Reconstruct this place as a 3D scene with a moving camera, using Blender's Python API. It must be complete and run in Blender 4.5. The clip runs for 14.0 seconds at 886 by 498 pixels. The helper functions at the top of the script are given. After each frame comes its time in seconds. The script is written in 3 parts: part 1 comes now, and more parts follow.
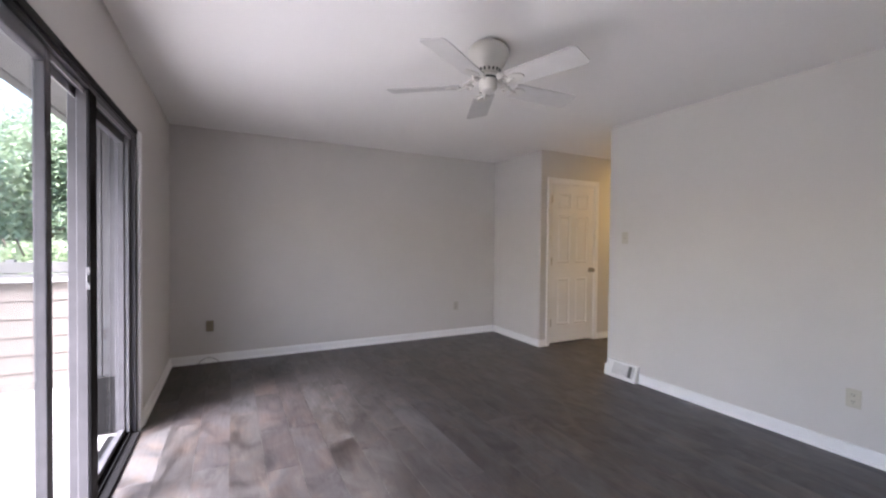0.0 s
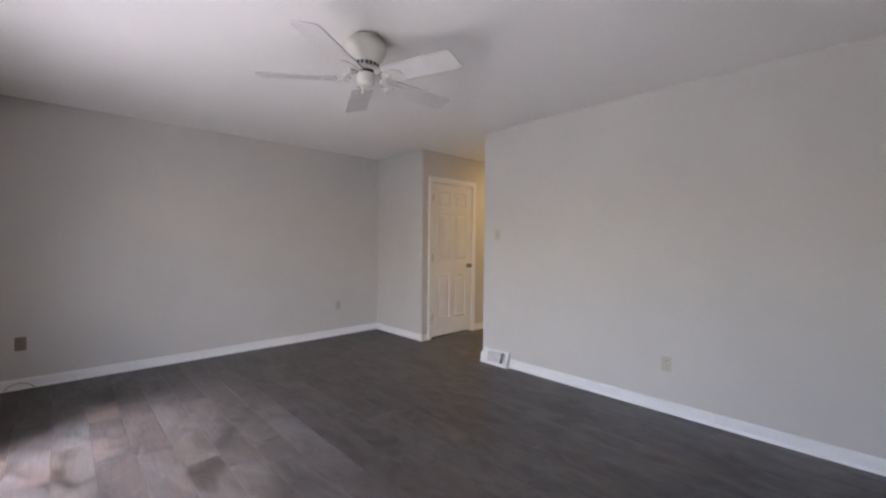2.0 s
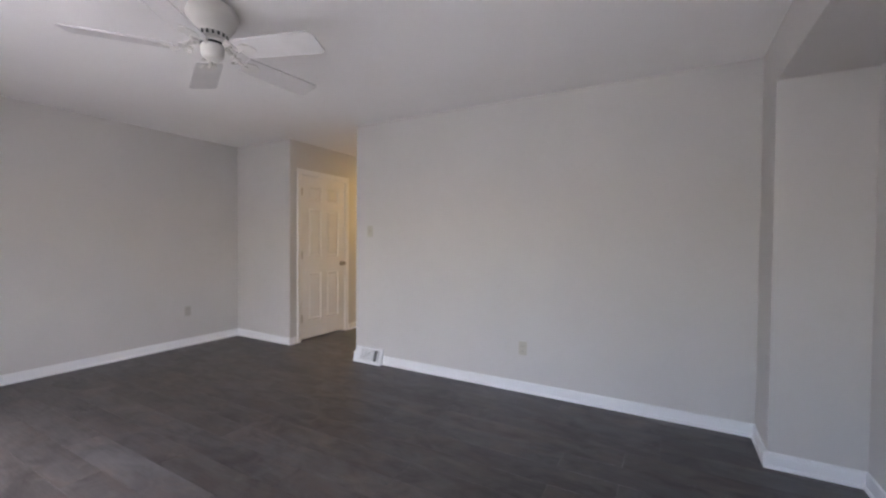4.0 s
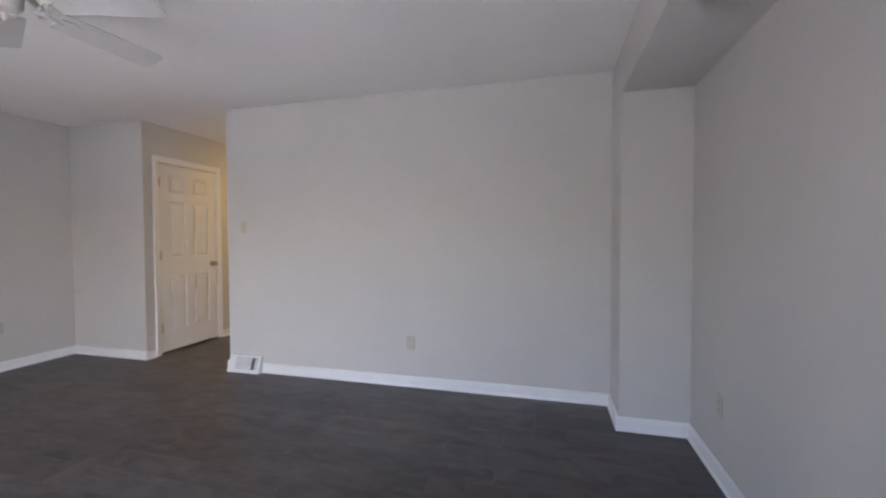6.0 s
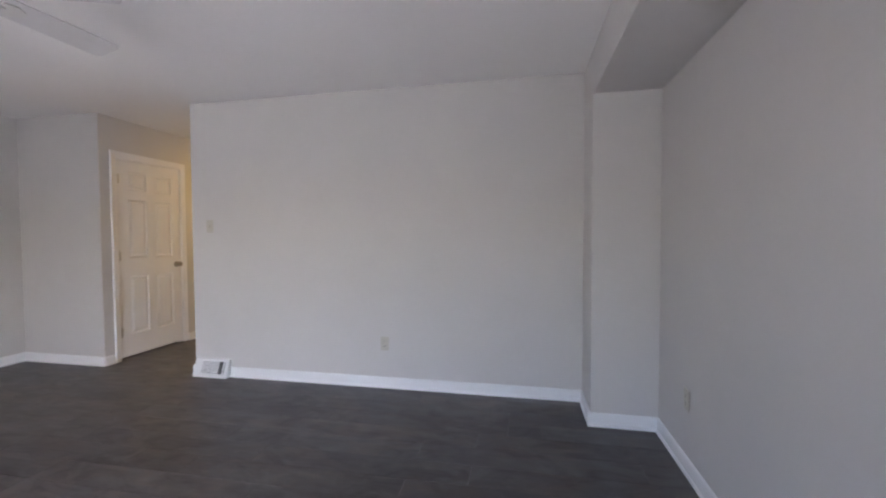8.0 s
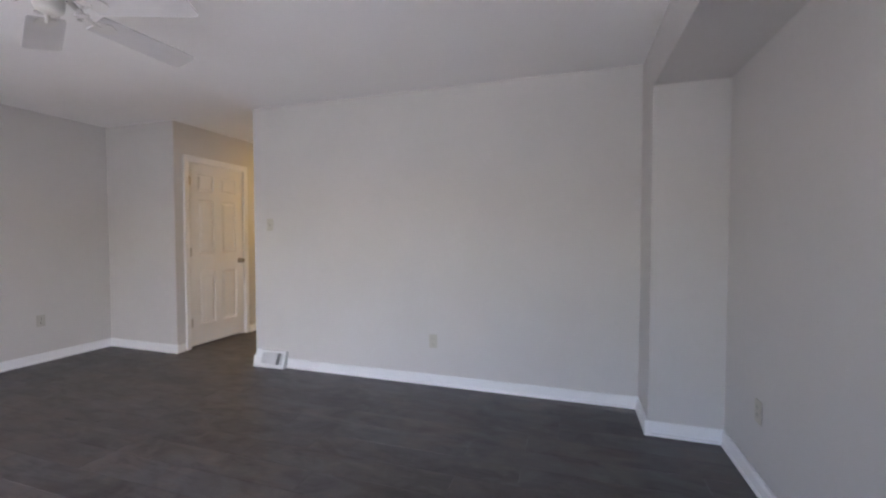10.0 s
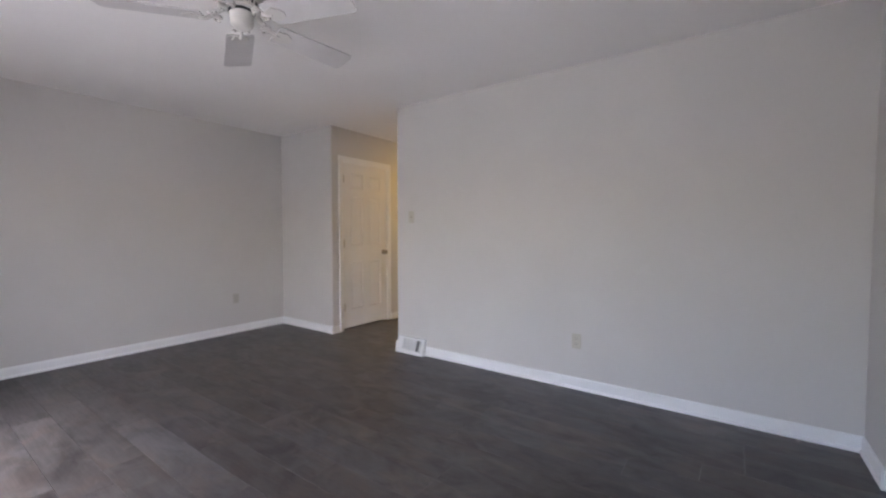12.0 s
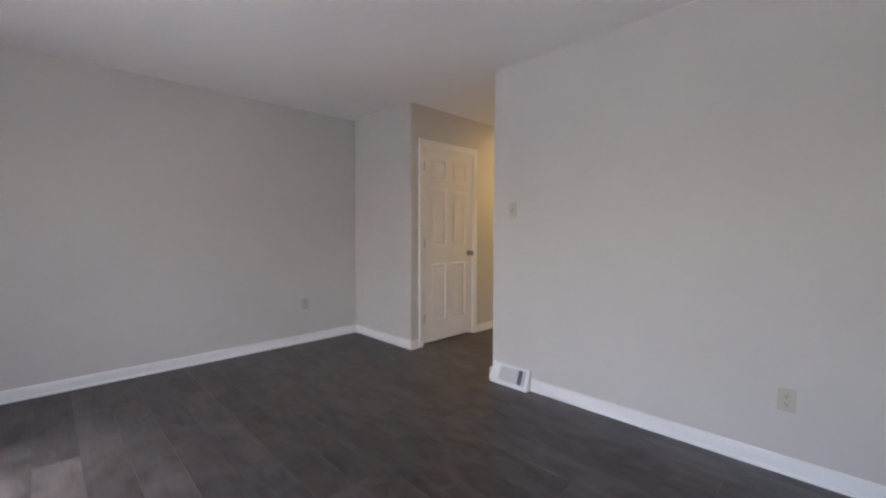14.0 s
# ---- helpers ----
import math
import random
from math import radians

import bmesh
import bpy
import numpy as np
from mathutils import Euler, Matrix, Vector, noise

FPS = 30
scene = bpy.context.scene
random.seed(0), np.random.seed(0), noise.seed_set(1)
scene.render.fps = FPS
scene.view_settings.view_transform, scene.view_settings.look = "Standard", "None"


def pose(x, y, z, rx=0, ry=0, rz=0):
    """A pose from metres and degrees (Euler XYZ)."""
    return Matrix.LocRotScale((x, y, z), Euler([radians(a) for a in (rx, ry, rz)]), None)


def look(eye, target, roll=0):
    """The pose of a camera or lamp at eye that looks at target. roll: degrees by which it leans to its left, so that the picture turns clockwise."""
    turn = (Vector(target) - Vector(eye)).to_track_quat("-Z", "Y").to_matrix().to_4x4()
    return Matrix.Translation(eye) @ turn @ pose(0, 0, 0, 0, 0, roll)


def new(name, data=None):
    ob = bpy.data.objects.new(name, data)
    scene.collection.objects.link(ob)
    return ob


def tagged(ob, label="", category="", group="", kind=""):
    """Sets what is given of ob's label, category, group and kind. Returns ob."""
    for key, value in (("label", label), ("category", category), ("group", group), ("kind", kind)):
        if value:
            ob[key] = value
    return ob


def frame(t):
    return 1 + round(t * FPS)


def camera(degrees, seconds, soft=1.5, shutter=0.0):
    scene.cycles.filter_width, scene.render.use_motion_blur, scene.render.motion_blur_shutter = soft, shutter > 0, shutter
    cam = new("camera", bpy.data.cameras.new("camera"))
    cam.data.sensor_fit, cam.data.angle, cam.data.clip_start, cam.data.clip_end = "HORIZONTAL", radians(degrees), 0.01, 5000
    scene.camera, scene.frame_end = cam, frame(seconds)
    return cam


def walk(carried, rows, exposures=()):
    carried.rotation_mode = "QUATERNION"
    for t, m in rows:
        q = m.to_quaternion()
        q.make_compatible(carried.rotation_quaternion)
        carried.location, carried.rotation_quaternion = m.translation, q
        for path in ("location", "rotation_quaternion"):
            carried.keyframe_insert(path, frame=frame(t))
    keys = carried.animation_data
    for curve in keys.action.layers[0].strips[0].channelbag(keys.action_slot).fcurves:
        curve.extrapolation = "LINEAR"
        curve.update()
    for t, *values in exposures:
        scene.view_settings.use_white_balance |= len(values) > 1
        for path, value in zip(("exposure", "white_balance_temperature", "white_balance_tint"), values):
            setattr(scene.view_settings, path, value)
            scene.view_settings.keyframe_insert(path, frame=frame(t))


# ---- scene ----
cam = camera(95.2, 14.0, soft=2.3)
EXPOSURES = [(t, stops, 6030 if t < 3.5 else 5870 if t < 11 else 5940, 22) for t, stops in ((0.0, 3.17), (3.0, 3.15), (5.5, 3.19), (10.5, 3.19), (11.5, 3.18), (12.5, 3.11), (14.0, 3.06))]
PATH = [
    (0, (-3.378, -3.877, 1.291), (-2.454, -2.104, 1.255), 0.6),
    (0.5, (-3.373, -3.864, 1.283), (-2.327, -2.16, 1.247), 0.7),
    (1, (-3.356, -3.872, 1.276), (-2.198, -2.242, 1.24), 0.6),
    (1.5, (-3.355, -3.892, 1.273), (-2.085, -2.348, 1.239), 0.5),
    (2, (-3.348, -3.902, 1.277), (-1.97, -2.453, 1.238), 0.5),
    (2.5, (-3.332, -3.916, 1.278), (-1.855, -2.567, 1.234), 0.4),
    (3, (-3.317, -3.919, 1.275), (-1.746, -2.682, 1.228), 0.4),
    (5.5, (-3.223, -3.973, 1.245), (-1.317, -3.368, 1.194), 0.0),
    (6, (-3.204, -3.989, 1.252), (-1.271, -3.479, 1.191), -0.2),
    (6.5, (-3.215, -3.978, 1.248), (-1.262, -3.553, 1.192), -0.0),
    (7, (-3.192, -3.995, 1.262), (-1.23, -3.612, 1.194), -0.3),
    (9.5, (-3.178, -3.967, 1.242), (-1.239, -3.481, 1.177), -0.1),
    (10, (-3.187, -3.961, 1.244), (-1.283, -3.354, 1.177), -0.0),
    (10.5, (-3.185, -3.955, 1.232), (-1.327, -3.218, 1.167), -0.0),
    (11, (-3.164, -3.949, 1.22), (-1.365, -3.076, 1.153), -0.1),
    (11.5, (-3.16, -3.904, 1.209), (-1.436, -2.892, 1.139), 0.0),
    (12, (-3.105, -3.815, 1.191), (-1.479, -2.654, 1.111), 0.0),
    (12.5, (-2.962, -3.69, 1.2), (-1.442, -2.393, 1.115), -0.1),
    (13, (-2.857, -3.518, 1.188), (-1.414, -2.137, 1.105), 0.1),
    (13.5, (-2.724, -3.293, 1.19), (-1.323, -1.868, 1.102), 0.2),
    (14, (-2.593, -3.064, 1.193), (-1.186, -1.646, 1.1), 0.1),
]
walk(cam, [(t, look(eye, target, roll)) for t, eye, target, roll in PATH], EXPOSURES)

# ---------------------------------------------------------------- world, sun, lamps
world = bpy.data.worlds.new("sky")
scene.world = world
world.use_nodes = True
wn = world.node_tree
sky = wn.nodes.new("ShaderNodeTexSky")
sky.sky_type = "NISHITA"
sky.sun_disc = False
sky.air_density, sky.dust_density, sky.ozone_density = 1.3, 3.0, 1.0
SUN_ELEVATION, SUN_AZIMUTH = radians(51), radians(241)      # azimuth clockwise from +y
sky.sun_elevation, sky.sun_rotation = SUN_ELEVATION, SUN_AZIMUTH
wn.links.new(sky.outputs[0], wn.nodes["Background"].inputs[0])
wn.nodes["Background"].inputs[1].default_value = 0.105

sun = new("sun", bpy.data.lights.new("sun", "SUN"))
sun.data.energy, sun.data.angle, sun.data.color = 4.2, radians(30), (1.0, 0.98, 0.965)
toward = Vector((math.sin(SUN_AZIMUTH) * math.cos(SUN_ELEVATION), math.cos(SUN_AZIMUTH) * math.cos(SUN_ELEVATION), math.sin(SUN_ELEVATION)))
sun.matrix_world = look(toward * 30, (0, 0, 0))

# the warm ceiling lamp further down the hall
hall_lamp = new("hall_light", bpy.data.lights.new("hall_light", "AREA"))
hall_lamp.data.shape, hall_lamp.data.size = "DISK", 0.28
hall_lamp.data.energy, hall_lamp.data.color = 2.2, (1.0, 0.66, 0.2)
hall_lamp.matrix_world = look((2.05, -0.55, 2.40), (2.05, -0.55, 0))


# ---------------------------------------------------------------- materials
def material(name, rough=0.5, metal=0.0):
    m = bpy.data.materials.new(name)
    m.use_nodes = True
    b = m.node_tree.nodes["Principled BSDF"]
    b.inputs["Roughness"].default_value, b.inputs["Metallic"].default_value = rough, metal
    return m, m.node_tree, b


def node(nt, kind, **values):
    n = nt.nodes.new("ShaderNode" + kind)
    for key, value in values.items():
        n.inputs[key.replace("_", " ")].default_value = value
    return n


def ramp(nt, source, stops):
    r = nt.nodes.new("ShaderNodeValToRGB")
    while len(r.color_ramp.elements) < len(stops):
        r.color_ramp.elements.new(0.5)
    for e, (p, c) in zip(r.color_ramp.elements, stops):
        e.position, e.color = p, (*c, 1)
    nt.links.new(source, r.inputs[0])
    return r.outputs[0]


def mixed(nt, fac, a, b, mode="MIX"):
    n = nt.nodes.new("ShaderNodeMix")
    n.data_type, n.blend_type = "RGBA", mode
    for value, i in ((fac, 0), (a, 6), (b, 7)):
        if isinstance(value, (int, float)):
            n.inputs[i].default_value = value
        elif isinstance(value, tuple):
            n.inputs[i].default_value = (*value, 1)
        else:
            nt.links.new(value, n.inputs[i])
    return n.outputs[2]


def bump(nt, height, strength, distance, b):
    n = node(nt, "Bump", Strength=strength, Distance=distance)
    nt.links.new(height, n.inputs["Height"])
    nt.links.new(n.outputs[0], b.inputs["Normal"])


def painted(name, colour, other, rough, relief, scale=1.6, spot=140.0):
    """Paint with broad uneven tone, fine grain in the gloss and a stippled relief."""
    m, nt, b = material(name, rough)
    co = nt.nodes.new("ShaderNodeTexCoord").outputs["Object"]
    broad = node(nt, "TexNoise", Scale=scale, Detail=4.0, Roughness=0.6)
    fine = node(nt, "TexNoise", Scale=spot, Detail=3.0, Roughness=0.6)
    for n in (broad, fine):
        nt.links.new(co, n.inputs["Vector"])
    col = ramp(nt, broad.outputs["Fac"], ((0.3, colour), (0.7, other)))
    nt.links.new(col, b.inputs["Base Color"])
    gloss = ramp(nt, fine.outputs["Fac"], ((0.3, (rough - 0.06,) * 3), (0.7, (rough + 0.06,) * 3)))
    nt.links.new(gloss, b.inputs["Roughness"])
    bump(nt, fine.outputs["Fac"], relief, 0.002, b)
    return m


WALL = painted("greige_wall_paint", (0.585, 0.565, 0.54), (0.615, 0.592, 0.565), 0.62, 0.12)
CEILING = painted("white_ceiling_paint", (0.85, 0.835, 0.81), (0.875, 0.86, 0.835), 0.8, 0.25, 1.1, 90)
TRIM = painted("white_trim_enamel", (0.80, 0.80, 0.80), (0.84, 0.84, 0.835), 0.35, 0.05, 3, 60)
DOOR_PAINT = painted("white_door_enamel", (0.76, 0.755, 0.74), (0.80, 0.795, 0.78), 0.38, 0.08, 3, 80)
REGISTER = painted("white_register_enamel", (0.74, 0.74, 0.74), (0.8, 0.8, 0.79), 0.4, 0.05, 6, 80)
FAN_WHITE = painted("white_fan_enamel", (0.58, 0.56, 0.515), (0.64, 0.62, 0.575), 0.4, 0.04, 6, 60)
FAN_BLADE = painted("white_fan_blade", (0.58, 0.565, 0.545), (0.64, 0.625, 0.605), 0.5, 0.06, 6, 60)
IVORY = painted("ivory_plastic", (0.49, 0.465, 0.39), (0.53, 0.505, 0.425), 0.4, 0.02, 20, 200)
DULL_IVORY = painted("dulled_ivory_plastic", (0.46, 0.44, 0.39), (0.50, 0.48, 0.43), 0.45, 0.02, 20, 200)
TAN = painted("tan_plastic", (0.27, 0.23, 0.165), (0.31, 0.265, 0.19), 0.45, 0.02, 20, 200)
DUCT = painted("grey_lever_and_duct_shade", (0.09, 0.09, 0.092), (0.13, 0.13, 0.132), 0.6, 0.1, 10, 100)
# near-black colour for the shade in slots and gaps
SLOT_SHADE = painted("slot_shade", (0.02, 0.02, 0.02), (0.03, 0.03, 0.03), 0.7, 0.1, 10, 100)
FRAME_GREY = painted("grey_aluminium_frame", (0.066, 0.064, 0.069), (0.085, 0.082, 0.088), 0.5, 0.06, 8, 150)
FRAME_GREY.node_tree.nodes["Principled BSDF"].inputs["Specular IOR Level"].default_value = 0.25
FRAME_DARK = painted("dark_bronze_frame", (0.007, 0.0068, 0.007), (0.011, 0.0105, 0.011), 0.65, 0.08, 8, 150)
FRAME_DARK.node_tree.nodes["Principled BSDF"].inputs["Specular IOR Level"].default_value = 0.15
CONCRETE = painted("pale_concrete", (0.31, 0.30, 0.287), (0.36, 0.35, 0.336), 0.85, 0.5, 2.5, 60)
SIDING = painted("beige_siding_paint", (0.125, 0.108, 0.094), (0.15, 0.13, 0.113), 0.7, 0.3, 3, 70)
CAP = painted("weathered_grey_cap", (0.10, 0.098, 0.094), (0.14, 0.136, 0.13), 0.9, 0.4, 5, 70)
WING = painted("grey_board_and_lap_shade", (0.035, 0.034, 0.037), (0.047, 0.046, 0.049), 0.75, 0.4, 3, 60)
# pale latch metal, also the frame grey lightened for a lit stile
FRAME_PALE_LIT = painted("pale_lit_aluminium", (0.10, 0.098, 0.105), (0.13, 0.128, 0.135), 0.45, 0.05, 8, 150)
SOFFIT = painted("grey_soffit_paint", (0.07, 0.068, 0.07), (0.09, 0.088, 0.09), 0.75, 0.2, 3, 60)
TRACK_LIT_EDGE = painted("pale_track_and_lit_edge", (0.25, 0.25, 0.253), (0.30, 0.30, 0.303), 0.75, 0.2, 3, 60)
CABLE = painted("grey_cable_jacket", (0.30, 0.29, 0.28), (0.36, 0.35, 0.34), 0.5, 0.03, 20, 200)
BARK = painted("bark", (0.07, 0.05, 0.035), (0.13, 0.1, 0.075), 0.9, 1.0, 6, 40)
LAWN = painted("lawn", (0.10, 0.105, 0.06), (0.17, 0.165, 0.11), 0.95, 1.0, 0.8, 40)
SUBFLOOR = painted("dark_joint", (0.03, 0.028, 0.026), (0.045, 0.04, 0.038), 0.8, 0.2, 5, 60)


def metal(name, colour, rough):
    m, nt, b = material(name, rough, 1.0)
    n = node(nt, "TexNoise", Scale=120.0, Detail=3.0)
    nt.links.new(nt.nodes.new("ShaderNodeTexCoord").outputs["Object"], n.inputs["Vector"])
    col = ramp(nt, n.outputs["Fac"], ((0.3, tuple(c * 0.85 for c in colour)), (0.7, colour)))
    nt.links.new(col, b.inputs["Base Color"])
    return m


HINGE = metal("bright_nickel", (0.62, 0.60, 0.56), 0.38)
NICKEL = metal("satin_nickel", (0.36, 0.335, 0.30), 0.3)


def leaf_material(name, dark, light):
    """Leaves that also let light through."""
    m, nt, b = material(name, 0.6)
    g = nt.nodes.new("ShaderNodeNewGeometry")
    col = ramp(nt, g.outputs["Random Per Island"], ((0.0, dark), (1.0, light)))
    nt.links.new(col, b.inputs["Base Color"])
    through_leaf = nt.nodes.new("ShaderNodeBsdfTranslucent")
    nt.links.new(mixed(nt, 1.0, col, (1.7, 1.8, 1.55), "MULTIPLY"), through_leaf.inputs["Color"])
    both = nt.nodes.new("ShaderNodeMixShader")
    both.inputs[0].default_value = 0.7
    nt.links.new(b.outputs[0], both.inputs[1])
    nt.links.new(through_leaf.outputs[0], both.inputs[2])
    nt.links.new(both.outputs[0], nt.nodes["Material Output"].inputs[0])
    return m


LEAF = leaf_material("leaves", (0.14, 0.172, 0.128), (0.225, 0.265, 0.205))
LEAF_PALE = leaf_material("pale_leaves", (0.15, 0.18, 0.115), (0.25, 0.29, 0.20))

GLASS, nt, b = material("clear_glass", 0.0)
nt.nodes.remove(b)
gl = node(nt, "BsdfGlossy", Roughness=0.0)
tr = node(nt, "BsdfTransparent", Color=(0.97, 0.98, 0.98, 1))
lw = node(nt, "LayerWeight", Blend=0.5)
pw = nt.nodes.new("ShaderNodeMath")
pw.operation, pw.inputs[1].default_value = "POWER", 5.0
sc = nt.nodes.new("ShaderNodeMath")
sc.operation, sc.inputs[1].default_value, sc.inputs[2].default_value = "MULTIPLY_ADD", 0.5, 0.025
mx = nt.nodes.new("ShaderNodeMixShader")
nt.links.new(lw.outputs["Facing"], pw.inputs[0])
nt.links.new(pw.outputs[0], sc.inputs[0])
nt.links.new(sc.outputs[0], mx.inputs[0])
nt.links.new(tr.outputs[0], mx.inputs[1])
nt.links.new(gl.outputs[0], mx.inputs[2])
nt.links.new(mx.outputs[0], nt.nodes["Material Output"].inputs[0])


def vinyl_plank():
    """Weathered barn-wood vinyl: a tone for each plank, blotches, streaks of grain and rubbed pale patches."""
    m, nt, b = material("vinyl_plank", 0.48)
    b.inputs["Specular IOR Level"].default_value = 0.62
    link = nt.links.new
    co = nt.nodes.new("ShaderNodeTexCoord").outputs["Object"]
    rnd = nt.nodes.new("ShaderNodeObjectInfo").outputs["Random"]
    shift = nt.nodes.new("ShaderNodeVectorMath")
    shift.operation = "MULTIPLY_ADD"
    cx = nt.nodes.new("ShaderNodeCombineXYZ")
    for i in range(3):
        link(rnd, cx.inputs[i])
    link(cx.outputs[0], shift.inputs[0])
    shift.inputs[1].default_value = (41.0, 83.0, 59.0)
    link(co, shift.inputs[2])
    p = shift.outputs[0]

    def stretched(sx, sy, scale, detail, rough=0.6, distort=0.0):
        mp = nt.nodes.new("ShaderNodeMapping")
        mp.inputs["Scale"].default_value = (sx, sy, 1.0)
        link(p, mp.inputs[0])
        n = node(nt, "TexNoise", Scale=scale, Detail=detail, Roughness=rough, Distortion=distort)
        link(mp.outputs[0], n.inputs["Vector"])
        return n.outputs["Fac"]

    tone = ramp(nt, rnd, ((0.0, (0.046, 0.040, 0.040)), (0.2, (0.061, 0.057, 0.057)), (0.4, (0.070, 0.062, 0.058)),
                          (0.6, (0.052, 0.047, 0.045)), (0.8, (0.075, 0.071, 0.070)), (1.0, (0.062, 0.060, 0.061))))
    blotch = ramp(nt, stretched(1.0, 0.5, 6.0, 4.0, 0.58, 1.1), ((0.30, (0.38, 0.355, 0.34)), (0.48, (0.94, 0.92, 0.905)), (0.68, (1.38, 1.36, 1.33))))
    col = mixed(nt, 1.0, tone, blotch, "MULTIPLY")
    cloud = ramp(nt, stretched(1.0, 0.6, 2.4, 3.0, 0.55, 0.5), ((0.35, (0.84, 0.84, 0.85)), (0.65, (1.09, 1.085, 1.08))))
    col = mixed(nt, 1.0, col, cloud, "MULTIPLY")
    grain = stretched(1.0, 0.05, 95.0, 5.0, 0.7)
    col = mixed(nt, 1.0, col, ramp(nt, grain, ((0.3, (0.94, 0.935, 0.93)), (0.65, (1.05, 1.045, 1.04)))), "MULTIPLY")
    worn = ramp(nt, stretched(1.0, 0.55, 6.5, 7.0, 0.74, 0.8), ((0.54, (0, 0, 0)), (0.68, (0.5, 0.5, 0.5))))
    col = mixed(nt, worn, col, (0.118, 0.111, 0.105))
    streaks = ramp(nt, stretched(1.0, 0.3, 4.5, 3.0, 0.55, 0.9), ((0.57, (1.0, 1.0, 1.0)), (0.70, (0.58, 0.55, 0.53))))
    col = mixed(nt, 1.0, col, streaks, "MULTIPLY")
    rust = ramp(nt, stretched(1.0, 0.5, 6.3, 4.0, 0.62, 1.0), ((0.46, (0.96, 1.0, 1.03)), (0.62, (1.11, 0.99, 0.90))))
    col = mixed(nt, 1.0, col, rust, "MULTIPLY")
    link(col, b.inputs["Base Color"])
    link(ramp(nt, grain, ((0.25, (0.47,) * 3), (0.75, (0.34,) * 3))), b.inputs["Roughness"])
    bump(nt, grain, 0.12, 0.001, b)
    return m


PLANK = vinyl_plank()


# ---------------------------------------------------------------- mesh helpers
def bm_box(bm, lo, hi, bevel=0.0, seg=1):
    made = bmesh.ops.create_cube(bm, size=1.0)["verts"]
    c, s = (Vector(lo) + Vector(hi)) / 2, Vector(hi) - Vector(lo)
    bmesh.ops.transform(bm, matrix=Matrix.Translation(c) @ Matrix.Diagonal((*s, 1)), verts=made)
    if bevel:
        edges = list({e for v in made for e in v.link_edges})
        bmesh.ops.bevel(bm, geom=edges, offset=bevel, segments=seg, affect="EDGES", profile=0.5)
    return bm


def boxes(*list_of, bevel=0.0):
    bm = bmesh.new()
    for lo, hi in list_of:
        bm_box(bm, lo, hi, bevel)
    return bm


def lathe(profile, steps=40, m=None):
    """Turn (radius, height) pairs about z."""
    bm = bmesh.new()
    rings = [[bm.verts.new((r * math.cos(2 * math.pi * i / steps), r * math.sin(2 * math.pi * i / steps), z)) for i in range(steps)] for r, z in profile]
    for a, b2 in zip(rings, rings[1:]):
        for i in range(steps):
            bm.faces.new((a[i], a[(i + 1) % steps], b2[(i + 1) % steps], b2[i]))
    bm.faces.new(rings[0])
    bm.faces.new(rings[-1])
    bmesh.ops.recalc_face_normals(bm, faces=bm.faces)
    if m is not None:
        bm.transform(m)
    return bm


def tube(points, radius, sides=8, bm=None):
    """A round bar through points."""
    bm = bm or bmesh.new()
    pts = [Vector(p) for p in points]
    rings = []
    for i, p in enumerate(pts):
        d = (pts[min(i + 1, len(pts) - 1)] - pts[max(i - 1, 0)]).normalized()
        side = d.cross(Vector((0, 0, 1)))
        side = Vector((1, 0, 0)) if side.length < 1e-4 else side.normalized()
        up = side.cross(d)
        r = radius(i / (len(pts) - 1)) if callable(radius) else radius
        rings.append([bm.verts.new(p + r * (math.cos(a) * side + math.sin(a) * up)) for a in (2 * math.pi * k / sides for k in range(sides))])
    for a, b2 in zip(rings, rings[1:]):
        for i in range(sides):
            bm.faces.new((a[i], a[(i + 1) % sides], b2[(i + 1) % sides], b2[i]))
    bm.faces.new(rings[0])
    bm.faces.new(rings[-1])
    bmesh.ops.recalc_face_normals(bm, faces=bm.faces)
    return bm


def prism(outline, lo, hi, bevel=0.0):
    """An outline in x, y drawn up from lo to hi."""
    bm = bmesh.new()
    low = [bm.verts.new((x, y, lo)) for x, y in outline]
    high = [bm.verts.new((x, y, hi)) for x, y in outline]
    n = len(outline)
    for i in range(n):
        bm.faces.new((low[i], low[(i + 1) % n], high[(i + 1) % n], high[i]))
    bm.faces.new(low)
    bm.faces.new(high)
    bmesh.ops.recalc_face_normals(bm, faces=bm.faces)
    if bevel:
        bmesh.ops.bevel(bm, geom=[e for e in bm.edges], offset=bevel, segments=2, affect="EDGES", profile=0.5)
    return bm


def finish(bm, name, mat, smooth=False):
    me = bpy.data.meshes.new(name)
    bm.to_mesh(me)
    bm.free()
    me.materials.append(mat)
    if smooth:
        me.shade_smooth()
        me.set_sharp_from_angle(angle=radians(38))
    return me


def part(name, bm, mat, parent, label="", smooth=False):
    ob = new(name, finish(bm, name, mat, smooth))
    ob.parent = parent
    if label:
        ob["label"] = label
    return ob


def structure(name, bm, mat, label, category):
    return tagged(new(name, finish(bm, name, mat)), label, category, kind="structure")


def thing(name, label, category, m=None, group="", kind=""):
    ob = tagged(new(name), label, category, group, kind)
    ob.empty_display_size = 0.1
    if m is not None:
        ob.matrix_basis = m
    return ob


# ---------------------------------------------------------------- the room's shell
H = 2.44
XW, XP, YB, YS = -3.935, -0.03, 0.992, -4.835     # patio-door wall, partition, back wall, near wall
YC = -1.055                                        # partition's free end
XB, YJ = -0.42, -4.425                             # chase beside the near wall
ZS = 2.157                                         # underside of the soffit
HALL = 3.2
DY0, DY1, DZ = -3.97, -0.555, 2.0                # patio-door opening, its unseen near end widened to light the near wall
T = 0.12

